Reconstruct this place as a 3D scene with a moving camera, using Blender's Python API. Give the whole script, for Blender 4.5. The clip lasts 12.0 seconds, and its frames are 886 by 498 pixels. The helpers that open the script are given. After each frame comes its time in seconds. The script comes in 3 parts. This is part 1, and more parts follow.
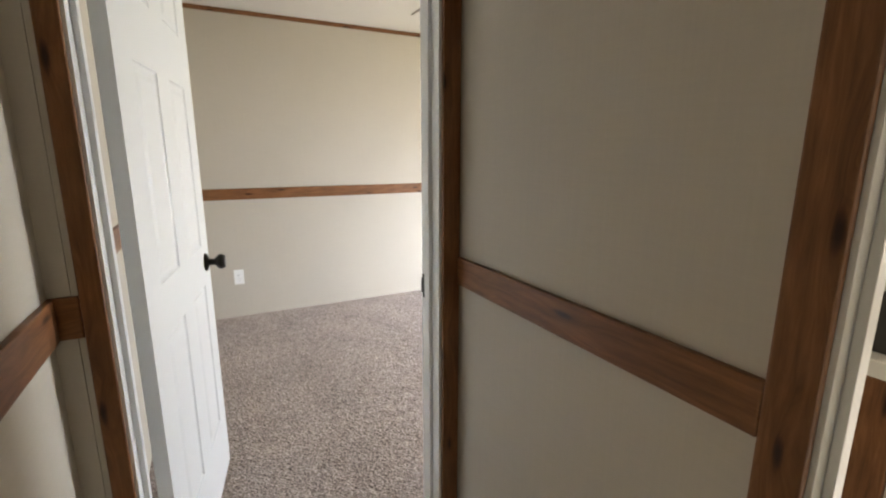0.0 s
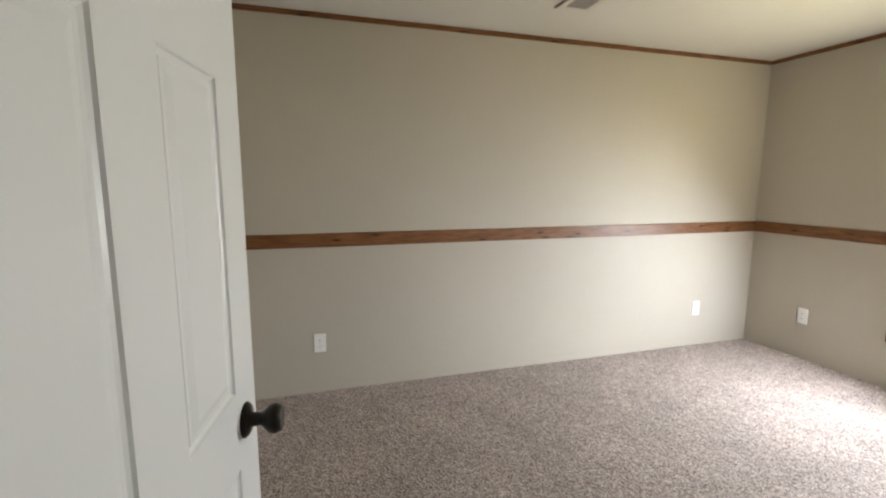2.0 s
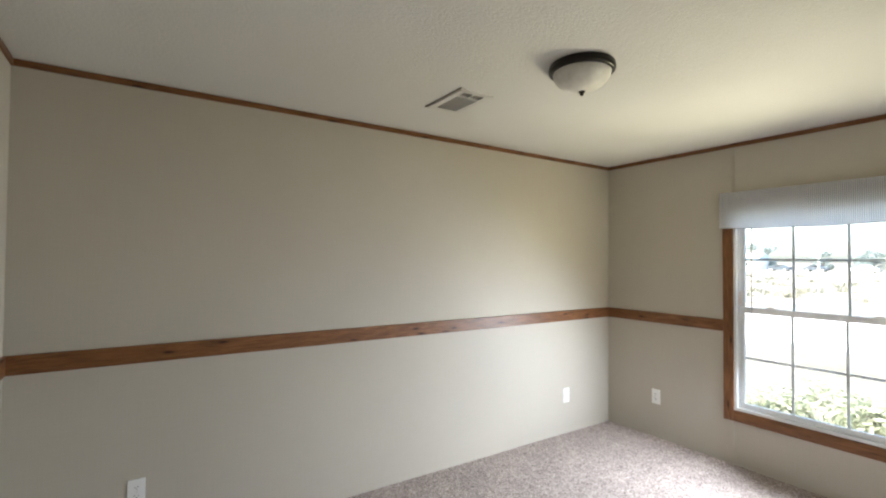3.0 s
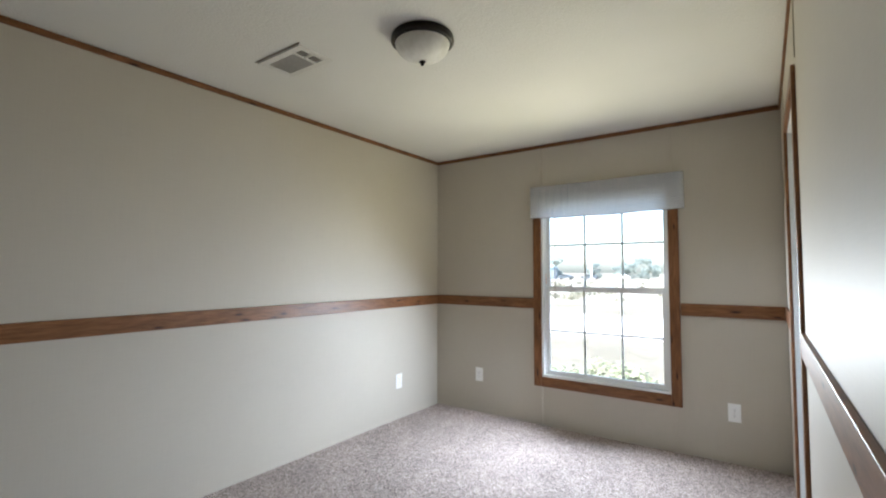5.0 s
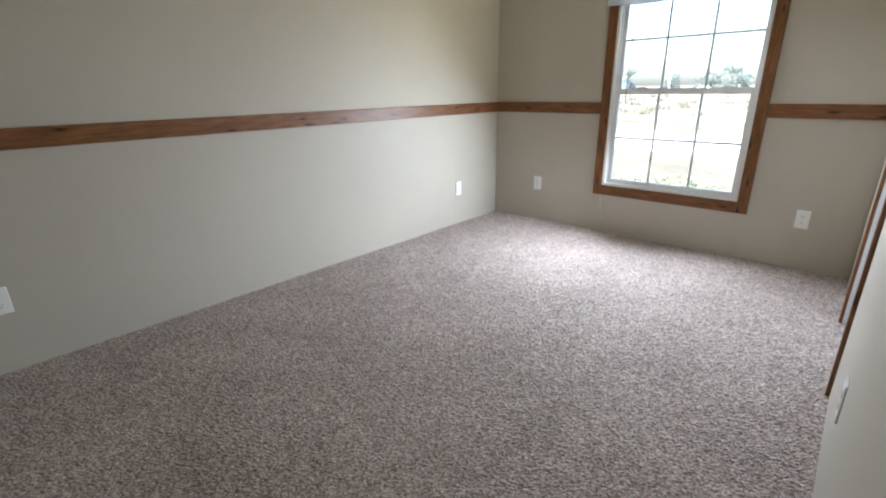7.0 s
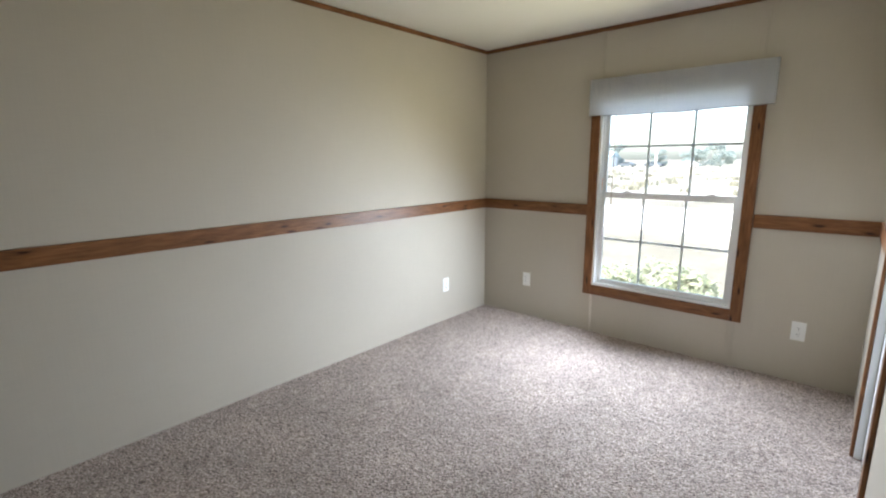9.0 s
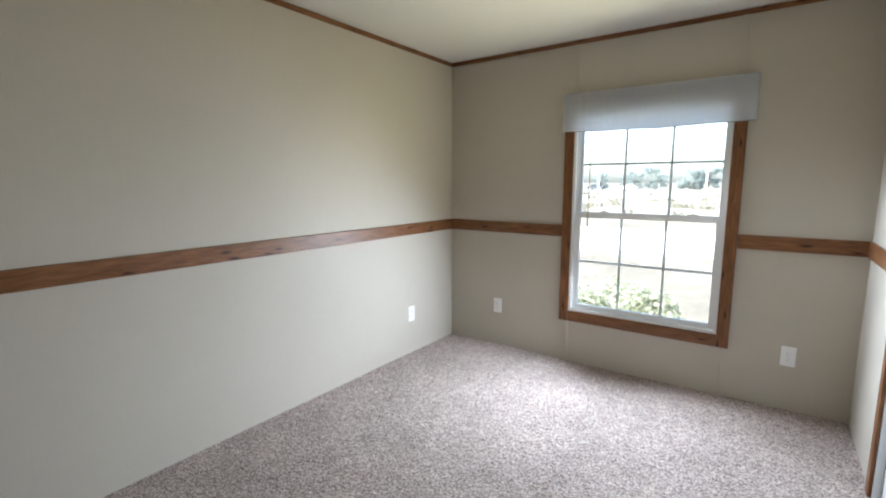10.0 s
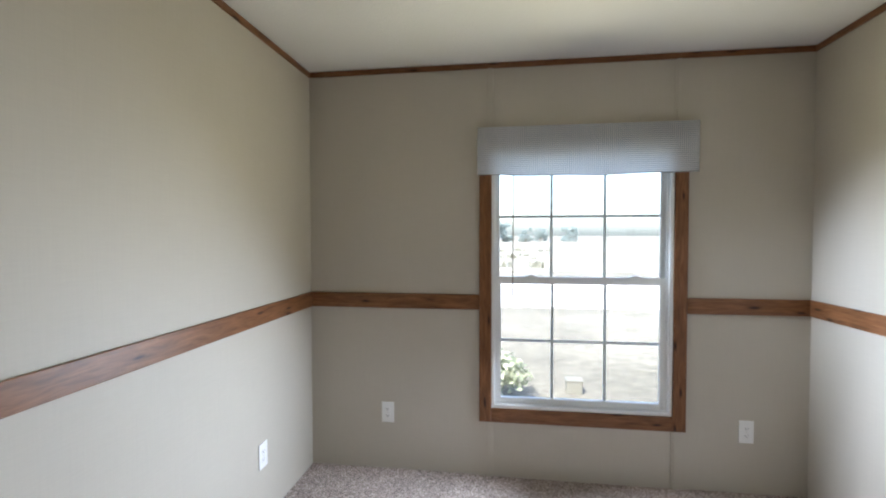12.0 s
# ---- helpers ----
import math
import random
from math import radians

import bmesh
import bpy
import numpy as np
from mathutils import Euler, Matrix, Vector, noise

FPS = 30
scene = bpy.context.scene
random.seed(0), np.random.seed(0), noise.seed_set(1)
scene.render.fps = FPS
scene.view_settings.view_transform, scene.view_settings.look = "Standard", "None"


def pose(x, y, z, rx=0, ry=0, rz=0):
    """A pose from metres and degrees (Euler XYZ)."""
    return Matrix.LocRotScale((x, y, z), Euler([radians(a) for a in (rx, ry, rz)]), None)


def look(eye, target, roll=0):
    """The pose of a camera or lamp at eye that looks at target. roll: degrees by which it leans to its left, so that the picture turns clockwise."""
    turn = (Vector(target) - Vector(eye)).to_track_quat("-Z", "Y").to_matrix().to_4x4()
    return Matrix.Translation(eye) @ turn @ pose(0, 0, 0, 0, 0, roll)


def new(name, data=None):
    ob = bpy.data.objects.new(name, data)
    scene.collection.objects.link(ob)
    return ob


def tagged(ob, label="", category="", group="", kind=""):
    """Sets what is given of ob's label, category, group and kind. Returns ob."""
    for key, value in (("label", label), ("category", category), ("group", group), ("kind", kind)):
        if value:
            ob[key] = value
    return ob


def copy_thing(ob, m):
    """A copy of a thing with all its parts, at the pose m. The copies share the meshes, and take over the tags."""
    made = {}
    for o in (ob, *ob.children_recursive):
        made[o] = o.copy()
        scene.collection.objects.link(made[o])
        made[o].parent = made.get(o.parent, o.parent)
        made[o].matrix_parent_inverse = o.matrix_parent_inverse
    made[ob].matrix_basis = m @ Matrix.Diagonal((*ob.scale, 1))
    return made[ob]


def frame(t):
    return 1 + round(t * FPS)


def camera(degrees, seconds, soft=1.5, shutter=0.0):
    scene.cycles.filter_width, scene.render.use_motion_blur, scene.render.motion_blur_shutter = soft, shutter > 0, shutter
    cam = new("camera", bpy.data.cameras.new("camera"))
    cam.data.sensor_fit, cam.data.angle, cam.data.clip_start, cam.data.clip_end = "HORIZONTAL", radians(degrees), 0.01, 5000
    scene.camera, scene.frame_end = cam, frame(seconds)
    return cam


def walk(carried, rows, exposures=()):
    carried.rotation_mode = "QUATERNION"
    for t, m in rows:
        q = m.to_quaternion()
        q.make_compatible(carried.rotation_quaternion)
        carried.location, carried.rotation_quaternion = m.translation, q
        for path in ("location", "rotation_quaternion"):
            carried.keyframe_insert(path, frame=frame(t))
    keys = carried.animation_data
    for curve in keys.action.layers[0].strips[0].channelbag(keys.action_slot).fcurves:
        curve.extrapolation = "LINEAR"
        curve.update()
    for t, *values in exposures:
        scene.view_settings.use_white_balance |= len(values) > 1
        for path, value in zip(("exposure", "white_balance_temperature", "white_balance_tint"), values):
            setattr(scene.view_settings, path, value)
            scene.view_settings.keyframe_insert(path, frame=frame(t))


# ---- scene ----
cam = camera(88.2, 12.0, 2.1)
EXPOSURE = [(0, 3.92, 6600, 12.8), (1, 3.7, 6850, 12.5), (2, 3.1, 6800, 11), (3, 3.0, 6350, 9.5), (5.5, 2.75, 6000, 9.5), (8.5, 2.82, 6250, 9), (10, 2.78, 6050, 9), (12, 2.65, 5900, 10.5)]
PATH = [
    (0, (3.84, -3.705, 1.288), (2.1, -2.808, 0.877), 0.1),
    (0.5, (3.667, -3.667, 1.258), (1.867, -2.896, 0.846), 0.0),
    (1, (3.38, -3.636, 1.287), (1.515, -3.019, 0.908), 0.1),
    (1.5, (3.106, -3.648, 1.315), (1.211, -3.118, 0.96), -0.1),
    (2, (2.87, -3.617, 1.334), (0.98, -3.032, 1.043), 0.2),
    (2.5, (2.711, -3.559, 1.405), (0.872, -2.773, 1.358), 0.2),
    (3, (2.639, -3.539, 1.442), (0.97, -2.438, 1.487), 0.4),
    (3.5, (2.631, -3.537, 1.393), (1.26, -2.083, 1.488), 0.3),
    (3.7, (2.631, -3.532, 1.369), (1.344, -2.005, 1.483), 0.2),
    (5.3, (2.544, -3.545, 1.192), (1.401, -1.906, 1.275), -0.1),
    (5.5, (2.55, -3.552, 1.159), (1.386, -1.926, 1.147), -0.1),
    (6, (2.491, -3.597, 1.069), (1.292, -2.033, 0.728), -0.2),
    (6.5, (2.581, -3.568, 1.076), (1.313, -2.148, 0.465), -0.5),
    (6.7, (2.555, -3.576, 1.095), (1.285, -2.18, 0.433), -1.0),
    (8.3, (2.616, -3.457, 1.339), (1.312, -2.062, 0.744), -0.6),
    (8.5, (2.619, -3.44, 1.348), (1.305, -2.022, 0.832), -0.4),
    (9, (2.513, -3.4, 1.361), (1.204, -1.936, 0.981), -0.4),
    (9.5, (2.38, -3.333, 1.345), (1.109, -1.818, 1.041), -0.2),
    (10, (2.217, -3.223, 1.328), (1.064, -1.614, 1.04), -0.1),
    (10.5, (2.004, -3.036, 1.35), (0.996, -1.313, 1.236), -0.0),
    (11, (1.659, -2.928, 1.352), (0.798, -1.124, 1.296), 0.3),
    (11.5, (1.453, -2.729, 1.331), (0.811, -0.836, 1.269), -0.1),
    (12, (1.139, -2.54, 1.348), (0.86, -0.56, 1.289), -0.1),
]
walk(cam, [(t, look(eye, target, roll)) for t, eye, target, roll in PATH], EXPOSURE)

# ---- light and sky ----
W, L, H = 2.662, 4.02, 2.29
GROUND = -0.7
world = bpy.data.worlds.new("sky")
scene.world = world
world.use_nodes = True
_nt = world.node_tree
_sky = _nt.nodes.new("ShaderNodeTexSky")
_sky.sky_type = "NISHITA"
_sky.sun_disc = False
_sky.sun_elevation = radians(50)
_sky.sun_rotation = radians(200)
_sky.dust_density = 3.0
_nt.nodes["Background"].inputs["Strength"].default_value = 0.14
_nt.links.new(_sky.outputs[0], _nt.nodes["Background"].inputs["Color"])

sun = new("sun", bpy.data.lights.new("sun", "SUN"))
sun.data.energy, sun.data.angle, sun.data.color = 2.8, radians(0.53), (1.0, 0.95, 0.88)
sun.matrix_world = look((0, 0, 0), (0.28, 0.59, -0.77))

bath_daylight = new("bath_daylight", bpy.data.lights.new("bath_daylight", "AREA"))
bath_daylight.data.shape, bath_daylight.data.size, bath_daylight.data.size_y = "RECTANGLE", 0.6, 0.8
bath_daylight.data.energy, bath_daylight.data.color = 6.0, (1.0, 0.92, 0.78)
bath_daylight.matrix_world = look((4.4, -0.06, 1.4), (3.75, -3.9, 0.6))

# daylight in the bedroom window's opening: open sky from above, sunlit ground from below
def daylight(name, place, size, turn, tilt, spread, watts, color):
    """turn: degrees to the left of straight into the room; tilt: degrees down."""
    lamp = new(name, bpy.data.lights.new(name, "AREA"))
    lamp.data.shape, lamp.data.size, lamp.data.size_y = "RECTANGLE", *size
    lamp.data.energy, lamp.data.color, lamp.data.spread = watts, color, radians(spread)
    a, e = radians(turn), radians(tilt)
    lamp.matrix_world = look(place, Vector(place) + Vector((-math.sin(a) * math.cos(e), -math.cos(a) * math.cos(e), -math.sin(e))))


SKY, LAWN = (0.81, 0.885, 1.0), (1.0, 0.925, 0.60)
NARROW, FLAT = (0.34, 0.30), (0.34, 0.25)
daylight("window_sky_middle", (1.527, -0.130, 0.95), (0.55, 0.30), -16, 28, 125, 3.9, SKY)
daylight("window_sky_east", (1.600, -0.145, 1.35), (0.26, 0.25), -65, 20, 80, 0.75, SKY)
daylight("window_sky_west", (1.450, -0.150, 0.95), NARROW, 42, 22, 104, 1.40, SKY)
daylight("window_sky_west_low", (1.450, -0.145, 0.65), FLAT, 48, 20, 116, 1.35, SKY)
daylight("window_lawn_east", (1.527, -0.130, 0.95), (0.55, 0.30), -20, -32, 110, 1.20, LAWN)
daylight("window_lawn_west", (1.450, -0.140, 1.35), FLAT, 56, -10, 104, 0.32, LAWN)
daylight("window_lawn_middle", (1.527, -0.125, 1.35), FLAT, 34, -34, 104, 0.36, LAWN)


# ---- materials ----
def mat(name):
    m = bpy.data.materials.new(name)
    m.use_nodes = True
    n = m.node_tree
    return m, n, n.nodes["Principled BSDF"], (lambda kind: n.nodes.new("ShaderNode" + kind)), n.links.new


def ramp(make, stops):
    r = make("ValToRGB")
    e = r.color_ramp.elements
    while len(e) < len(stops):
        e.new(0.5)
    for i, (p, c) in enumerate(stops):
        e[i].position, e[i].color = p, (*c, 1)
    return r


def noise_tex(make, link, vec, scale, detail=3, rough=0.55):
    t = make("TexNoise")
    t.inputs["Scale"].default_value, t.inputs["Detail"].default_value = scale, detail
    t.inputs["Roughness"].default_value = rough
    link(vec, t.inputs["Vector"])
    return t


def bump(make, link, height, bsdf, strength, distance):
    b = make("Bump")
    b.inputs["Strength"].default_value, b.inputs["Distance"].default_value = strength, distance
    link(height, b.inputs["Height"])
    link(b.outputs[0], bsdf.inputs["Normal"])
    return b


def paint(name, base, rough, vary=0.03, grain=900.0, relief=0.15, depth=0.001, gloss=0.35, patch=1.3, streak=0.0):
    """Painted or vinyl-faced surface: cloudy large variation, fine stipple relief."""
    m, n, b, make, link = mat(name)
    geo = make("NewGeometry").outputs["Position"]
    big = noise_tex(make, link, geo, patch, 4)
    lo, hi = [tuple(max(0, c * k) for c in base) for k in (1 - vary, 1 + vary)]
    r = ramp(make, [(0.3, lo), (0.7, hi)])
    link(big.outputs["Fac"], r.inputs[0])
    out = r.outputs[0]
    if streak:
        for scale in ((150, 150, 5), (9, 9, 170)):
            mp = make("Mapping")
            mp.inputs["Scale"].default_value = scale
            link(geo, mp.inputs["Vector"])
            t = noise_tex(make, link, mp.outputs[0], 1.0, 2)
            k = ramp(make, [(0.3, (1 - streak,) * 3), (0.7, (1 + streak,) * 3)])
            link(t.outputs["Fac"], k.inputs[0])
            mul = make("MixRGB")
            mul.blend_type = "MULTIPLY"
            mul.inputs[0].default_value = 1.0
            link(out, mul.inputs[1])
            link(k.outputs[0], mul.inputs[2])
            out = mul.outputs[0]
    link(out, b.inputs["Base Color"])
    fine = noise_tex(make, link, geo, grain, 2)
    bump(make, link, fine.outputs["Fac"], b, relief, depth)
    rr = make("MapRange")
    rr.inputs["To Min"].default_value, rr.inputs["To Max"].default_value = rough - 0.06, rough + 0.06
    link(big.outputs["Fac"], rr.inputs["Value"])
    link(rr.outputs[0], b.inputs["Roughness"])
    b.inputs["Specular IOR Level"].default_value = gloss
    return m


def wood(name, axis, dark, mid, pale, rough=0.38):
    """Stained knotty pine, grain along one world axis."""
    m, n, b, make, link = mat(name)
    sep = make("SeparateXYZ")
    link(make("NewGeometry").outputs["Position"], sep.inputs[0])
    info = make("ObjectInfo")

    def add(a, c, k=1.0):
        q = make("Math")
        q.operation = "MULTIPLY_ADD"
        q.inputs[1].default_value = k
        link(c, q.inputs[0])
        link(a, q.inputs[2])
        return q.outputs[0]
    xy = add(sep.outputs[0], sep.outputs[1])
    along = add(sep.outputs[axis], info.outputs["Random"], 23.0)
    across = add(xy if axis == 2 else sep.outputs[2], info.outputs["Random"], 11.0)
    vec = make("CombineXYZ")
    link(along, vec.inputs[0])
    link(across, vec.inputs[1])
    flat = make("Mapping")
    flat.inputs["Scale"].default_value = (4.2, 17.0, 0)
    link(vec.outputs[0], flat.inputs["Vector"])
    wob = noise_tex(make, link, flat.outputs[0], 1.5, 3)
    bent = make("VectorMath")
    bent.operation = "MULTIPLY_ADD"
    bent.inputs[1].default_value = (0.22, 0.22, 0)
    link(wob.outputs["Color"], bent.inputs[0])
    link(flat.outputs[0], bent.inputs[2])
    vor = make("TexVoronoi")
    vor.voronoi_dimensions = "2D"
    vor.inputs["Scale"].default_value = 1.0
    link(bent.outputs[0], vor.inputs["Vector"])
    near = ramp(make, [(0.0, (1, 1, 1)), (0.4, (0, 0, 0))])
    link(vor.outputs["Distance"], near.inputs[0])
    lanes = make("Mapping")
    lanes.inputs["Scale"].default_value = (7.0, 85.0, 0)
    link(vec.outputs[0], lanes.inputs["Vector"])
    swirl = make("VectorMath")
    swirl.operation = "MULTIPLY_ADD"
    swirl.inputs[1].default_value = (0, 1.3, 0)
    link(near.outputs[0], swirl.inputs[0])
    link(lanes.outputs[0], swirl.inputs[2])
    grain = make("TexNoise")
    grain.inputs["Scale"].default_value, grain.inputs["Detail"].default_value, grain.inputs["Distortion"].default_value = 1.0, 8, 0.5
    grain.inputs["Roughness"].default_value = 0.65
    link(swirl.outputs[0], grain.inputs["Vector"])
    r = ramp(make, [(0.30, dark), (0.48, mid), (0.68, pale)])
    link(grain.outputs["Fac"], r.inputs[0])
    kr = ramp(make, [(0.04, (0.12, 0.09, 0.08)), (0.08, (0.36, 0.30, 0.28)), (0.125, (0.80, 0.76, 0.74)), (0.22, (1, 1, 1))])
    link(vor.outputs["Distance"], kr.inputs[0])
    mul = make("MixRGB")
    mul.blend_type = "MULTIPLY"
    some = make("SeparateColor")
    link(vor.outputs["Color"], some.inputs[0])
    few = ramp(make, [(0.5, (0, 0, 0)), (0.62, (1, 1, 1))])
    link(some.outputs[0], few.inputs[0])
    link(few.outputs[0], mul.inputs[0])
    link(r.outputs[0], mul.inputs[1])
    link(kr.outputs[0], mul.inputs[2])
    tone = make("MixRGB")
    tone.blend_type = "MULTIPLY"
    tone.inputs[0].default_value = 0.6
    tr = ramp(make, [(0.35, (0.72, 0.67, 0.63)), (0.65, (1.14, 1.1, 1.08))])
    link(wob.outputs["Fac"], tr.inputs[0])
    link(mul.outputs[0], tone.inputs[1])
    link(tr.outputs[0], tone.inputs[2])
    link(tone.outputs[0], b.inputs["Base Color"])
    b.inputs["Roughness"].default_value = rough
    b.inputs["Specular IOR Level"].default_value = 0.3
    bump(make, link, grain.outputs["Fac"], b, 0.2, 0.001)
    return m


def plain(name, color, rough, metal=0.0, vary=0.05):
    m, n, b, make, link = mat(name)
    geo = make("NewGeometry").outputs["Position"]
    t = noise_tex(make, link, geo, 40, 3)
    r = ramp(make, [(0.3, tuple(c * (1 - vary) for c in color)), (0.7, tuple(min(1, c * (1 + vary)) for c in color))])
    link(t.outputs["Fac"], r.inputs[0])
    link(r.outputs[0], b.inputs["Base Color"])
    b.inputs["Roughness"].default_value, b.inputs["Metallic"].default_value = rough, metal
    return m


WALL = paint("wall_vinyl", (0.480, 0.441, 0.370), 0.55, 0.03, 700, 0.12, 0.0008, streak=0.014)
CEIL = paint("ceiling_stipple", (0.70, 0.69, 0.66), 0.85, 0.025, 95, 0.5, 0.005, 0.15)
WHITE = paint("white_semigloss", (0.72, 0.735, 0.735), 0.32, 0.012, 350, 0.05, 0.0005, 0.5)
VINYL = paint("white_vinyl", (0.80, 0.81, 0.80), 0.35, 0.01, 300, 0.03, 0.0005, 0.5)
PLATE = paint("white_plastic", (0.82, 0.82, 0.80), 0.3, 0.01, 300, 0.02, 0.0003, 0.5)
SLOT = plain("dark_slot", (0.03, 0.03, 0.03), 0.6)
BRONZE = plain("dark_bronze", (0.018, 0.015, 0.013), 0.34, 0.6)
BRASS = plain("worn_nickel", (0.45, 0.43, 0.40), 0.3, 1.0)
STEEL = plain("painted_grille", (0.62, 0.61, 0.58), 0.45)
GREY = plain("grille_shadow", (0.16, 0.15, 0.14), 0.7)
_D, _M, _P = (0.108, 0.045, 0.017), (0.178, 0.077, 0.030), (0.25, 0.117, 0.050)
WOOD_X, WOOD_Y, WOOD_Z = (wood("pine_trim_" + a, i, _D, _M, _P) for i, a in enumerate("xyz"))
MUNTIN = plain("grey_white_grid", (0.80, 0.82, 0.82), 0.4)
WAND = plain("clear_wand", (0.32, 0.27, 0.22), 0.25)
UTIL = plain("tan_plastic", (0.14, 0.135, 0.108), 0.7)
TAG = plain("orange_tag", (0.75, 0.32, 0.08), 0.6)
HOUSE = plain("painted_siding", (0.72, 0.72, 0.70), 0.7)
ROOFM = plain("teal_metal_roof", (0.34, 0.42, 0.43), 0.5)
DARKGLASS = plain("dark_glass", (0.02, 0.025, 0.03), 0.1)
RUBBER = plain("rubber", (0.02, 0.02, 0.02), 0.8)
CARWHITE = plain("car_white", (0.7, 0.7, 0.7), 0.3)
CARBLUE = plain("car_blue_grey", (0.045, 0.06, 0.075), 0.55)
COUNTER = paint("cultured_marble", (0.74, 0.73, 0.70), 0.2, 0.04, 60, 0.02, 0.0005, 0.5)
VINYLFLOOR = paint("vinyl_floor", (0.55, 0.50, 0.44), 0.4, 0.08, 40, 0.1, 0.001, 0.4, 6.0)


def carpet_material():
    m, n, b, make, link = mat("carpet_pile")
    geo = make("NewGeometry").outputs["Position"]
    v = make("TexVoronoi")
    v.inputs["Scale"].default_value = 180
    link(geo, v.inputs["Vector"])
    r = ramp(make, [(0.0, (0.125, 0.099, 0.087)), (0.3, (0.262, 0.212, 0.186)), (0.65, (0.40, 0.332, 0.296)), (1.0, (0.60, 0.512, 0.465))])
    sep = make("SeparateColor")
    link(v.outputs["Color"], sep.inputs[0])
    link(sep.outputs[0], r.inputs[0])
    big = noise_tex(make, link, geo, 3.0, 4)
    mid = noise_tex(make, link, geo, 22.0, 3)
    both = make("MixRGB")
    link(big.outputs["Fac"], both.inputs[1])
    link(mid.outputs["Fac"], both.inputs[2])
    br = ramp(make, [(0.36, (0.80, 0.79, 0.79)), (0.64, (1.16, 1.15, 1.15))])
    link(both.outputs[0], br.inputs[0])
    mul = make("MixRGB")
    mul.blend_type = "MULTIPLY"
    mul.inputs[0].default_value = 1.0
    link(r.outputs[0], mul.inputs[1])
    link(br.outputs[0], mul.inputs[2])
    link(mul.outputs[0], b.inputs["Base Color"])
    b.inputs["Roughness"].default_value = 0.8
    b.inputs["Specular IOR Level"].default_value = 0.22
    b.inputs["Sheen Weight"].default_value = 0.18
    b.inputs["Sheen Roughness"].default_value = 0.5
    f = noise_tex(make, link, geo, 260, 3)
    bump(make, link, f.outputs["Fac"], b, 0.5, 0.003)
    return m


def fabric_material():
    """Loosely woven pale grey cloth that lets some daylight through."""
    m, n, b, make, link = mat("woven_fabric")
    geo = make("NewGeometry").outputs["Position"]
    outs = []
    for d, s in (("X", 32), ("Z", 30)):
        w = make("TexWave")
        w.bands_direction = d
        w.inputs["Scale"].default_value, w.inputs["Distortion"].default_value = s, 0.7
        w.inputs["Detail"].default_value, w.inputs["Detail Scale"].default_value = 2, 2
        link(geo, w.inputs["Vector"])
        mp = make("Mapping")
        mp.inputs["Scale"].default_value = (70, 4, 4) if d == "X" else (4, 4, 70)
        link(geo, mp.inputs["Vector"])
        slub = noise_tex(make, link, mp.outputs[0], 1.0, 3)
        mx = make("MixRGB")
        mx.inputs[0].default_value = 0.35
        link(w.outputs["Color"], mx.inputs[1])
        link(slub.outputs["Fac"], mx.inputs[2])
        outs.append(mx.outputs[0])
    both = make("MixRGB")
    both.inputs[0].default_value = 0.5
    link(outs[0], both.inputs[1])
    link(outs[1], both.inputs[2])
    r = ramp(make, [(0.30, (0.40, 0.46, 0.53)), (0.46, (0.82, 0.86, 0.91)), (0.6, (0.97, 0.98, 0.99))])
    link(both.outputs[0], r.inputs[0])
    link(r.outputs[0], b.inputs["Base Color"])
    b.inputs["Roughness"].default_value = 0.9
    bump(make, link, both.outputs[0], b, 0.5, 0.002)
    tl = make("BsdfTranslucent")
    link(r.outputs[0], tl.inputs["Color"])
    mix = make("MixShader")
    mix.inputs[0].default_value = 0.6
    link(b.outputs[0], mix.inputs[1])
    link(tl.outputs[0], mix.inputs[2])
    link(mix.outputs[0], n.nodes["Material Output"].inputs["Surface"])
    return m


def glass_material(name, frosted=False):
    m, n, b, make, link = mat(name)
    if frosted:
        geo = make("NewGeometry").outputs["Position"]
        t = noise_tex(make, link, geo, 9, 5)
        r = ramp(make, [(0.35, (0.60, 0.58, 0.52)), (0.65, (0.86, 0.85, 0.80))])
        link(t.outputs["Fac"], r.inputs[0])
        link(r.outputs[0], b.inputs["Base Color"])
        b.inputs["Roughness"].default_value = 0.6
        b.inputs["Subsurface Weight"].default_value = 0.3
        b.inputs["Subsurface Radius"].default_value = (0.02, 0.02, 0.02)
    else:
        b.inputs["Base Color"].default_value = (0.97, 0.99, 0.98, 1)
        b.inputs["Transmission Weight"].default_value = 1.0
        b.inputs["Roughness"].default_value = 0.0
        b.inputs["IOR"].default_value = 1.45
    return m


def ground_material(name, stops, scale, relief):
    m, n, b, make, link = mat(name)
    geo = make("NewGeometry").outputs["Position"]
    a = noise_tex(make, link, geo, scale, 6, 0.65)
    c = noise_tex(make, link, geo, scale * 0.06, 4)
    mx = make("MixRGB")
    mx.inputs[0].default_value = 0.5
    link(a.outputs["Fac"], mx.inputs[1])
    link(c.outputs["Fac"], mx.inputs[2])
    r = ramp(make, stops)
    link(mx.outputs[0], r.inputs[0])
    link(r.outputs[0], b.inputs["Base Color"])
    b.inputs["Roughness"].default_value = 0.95
    bump(make, link, a.outputs["Fac"], b, 0.6, relief)
    return m


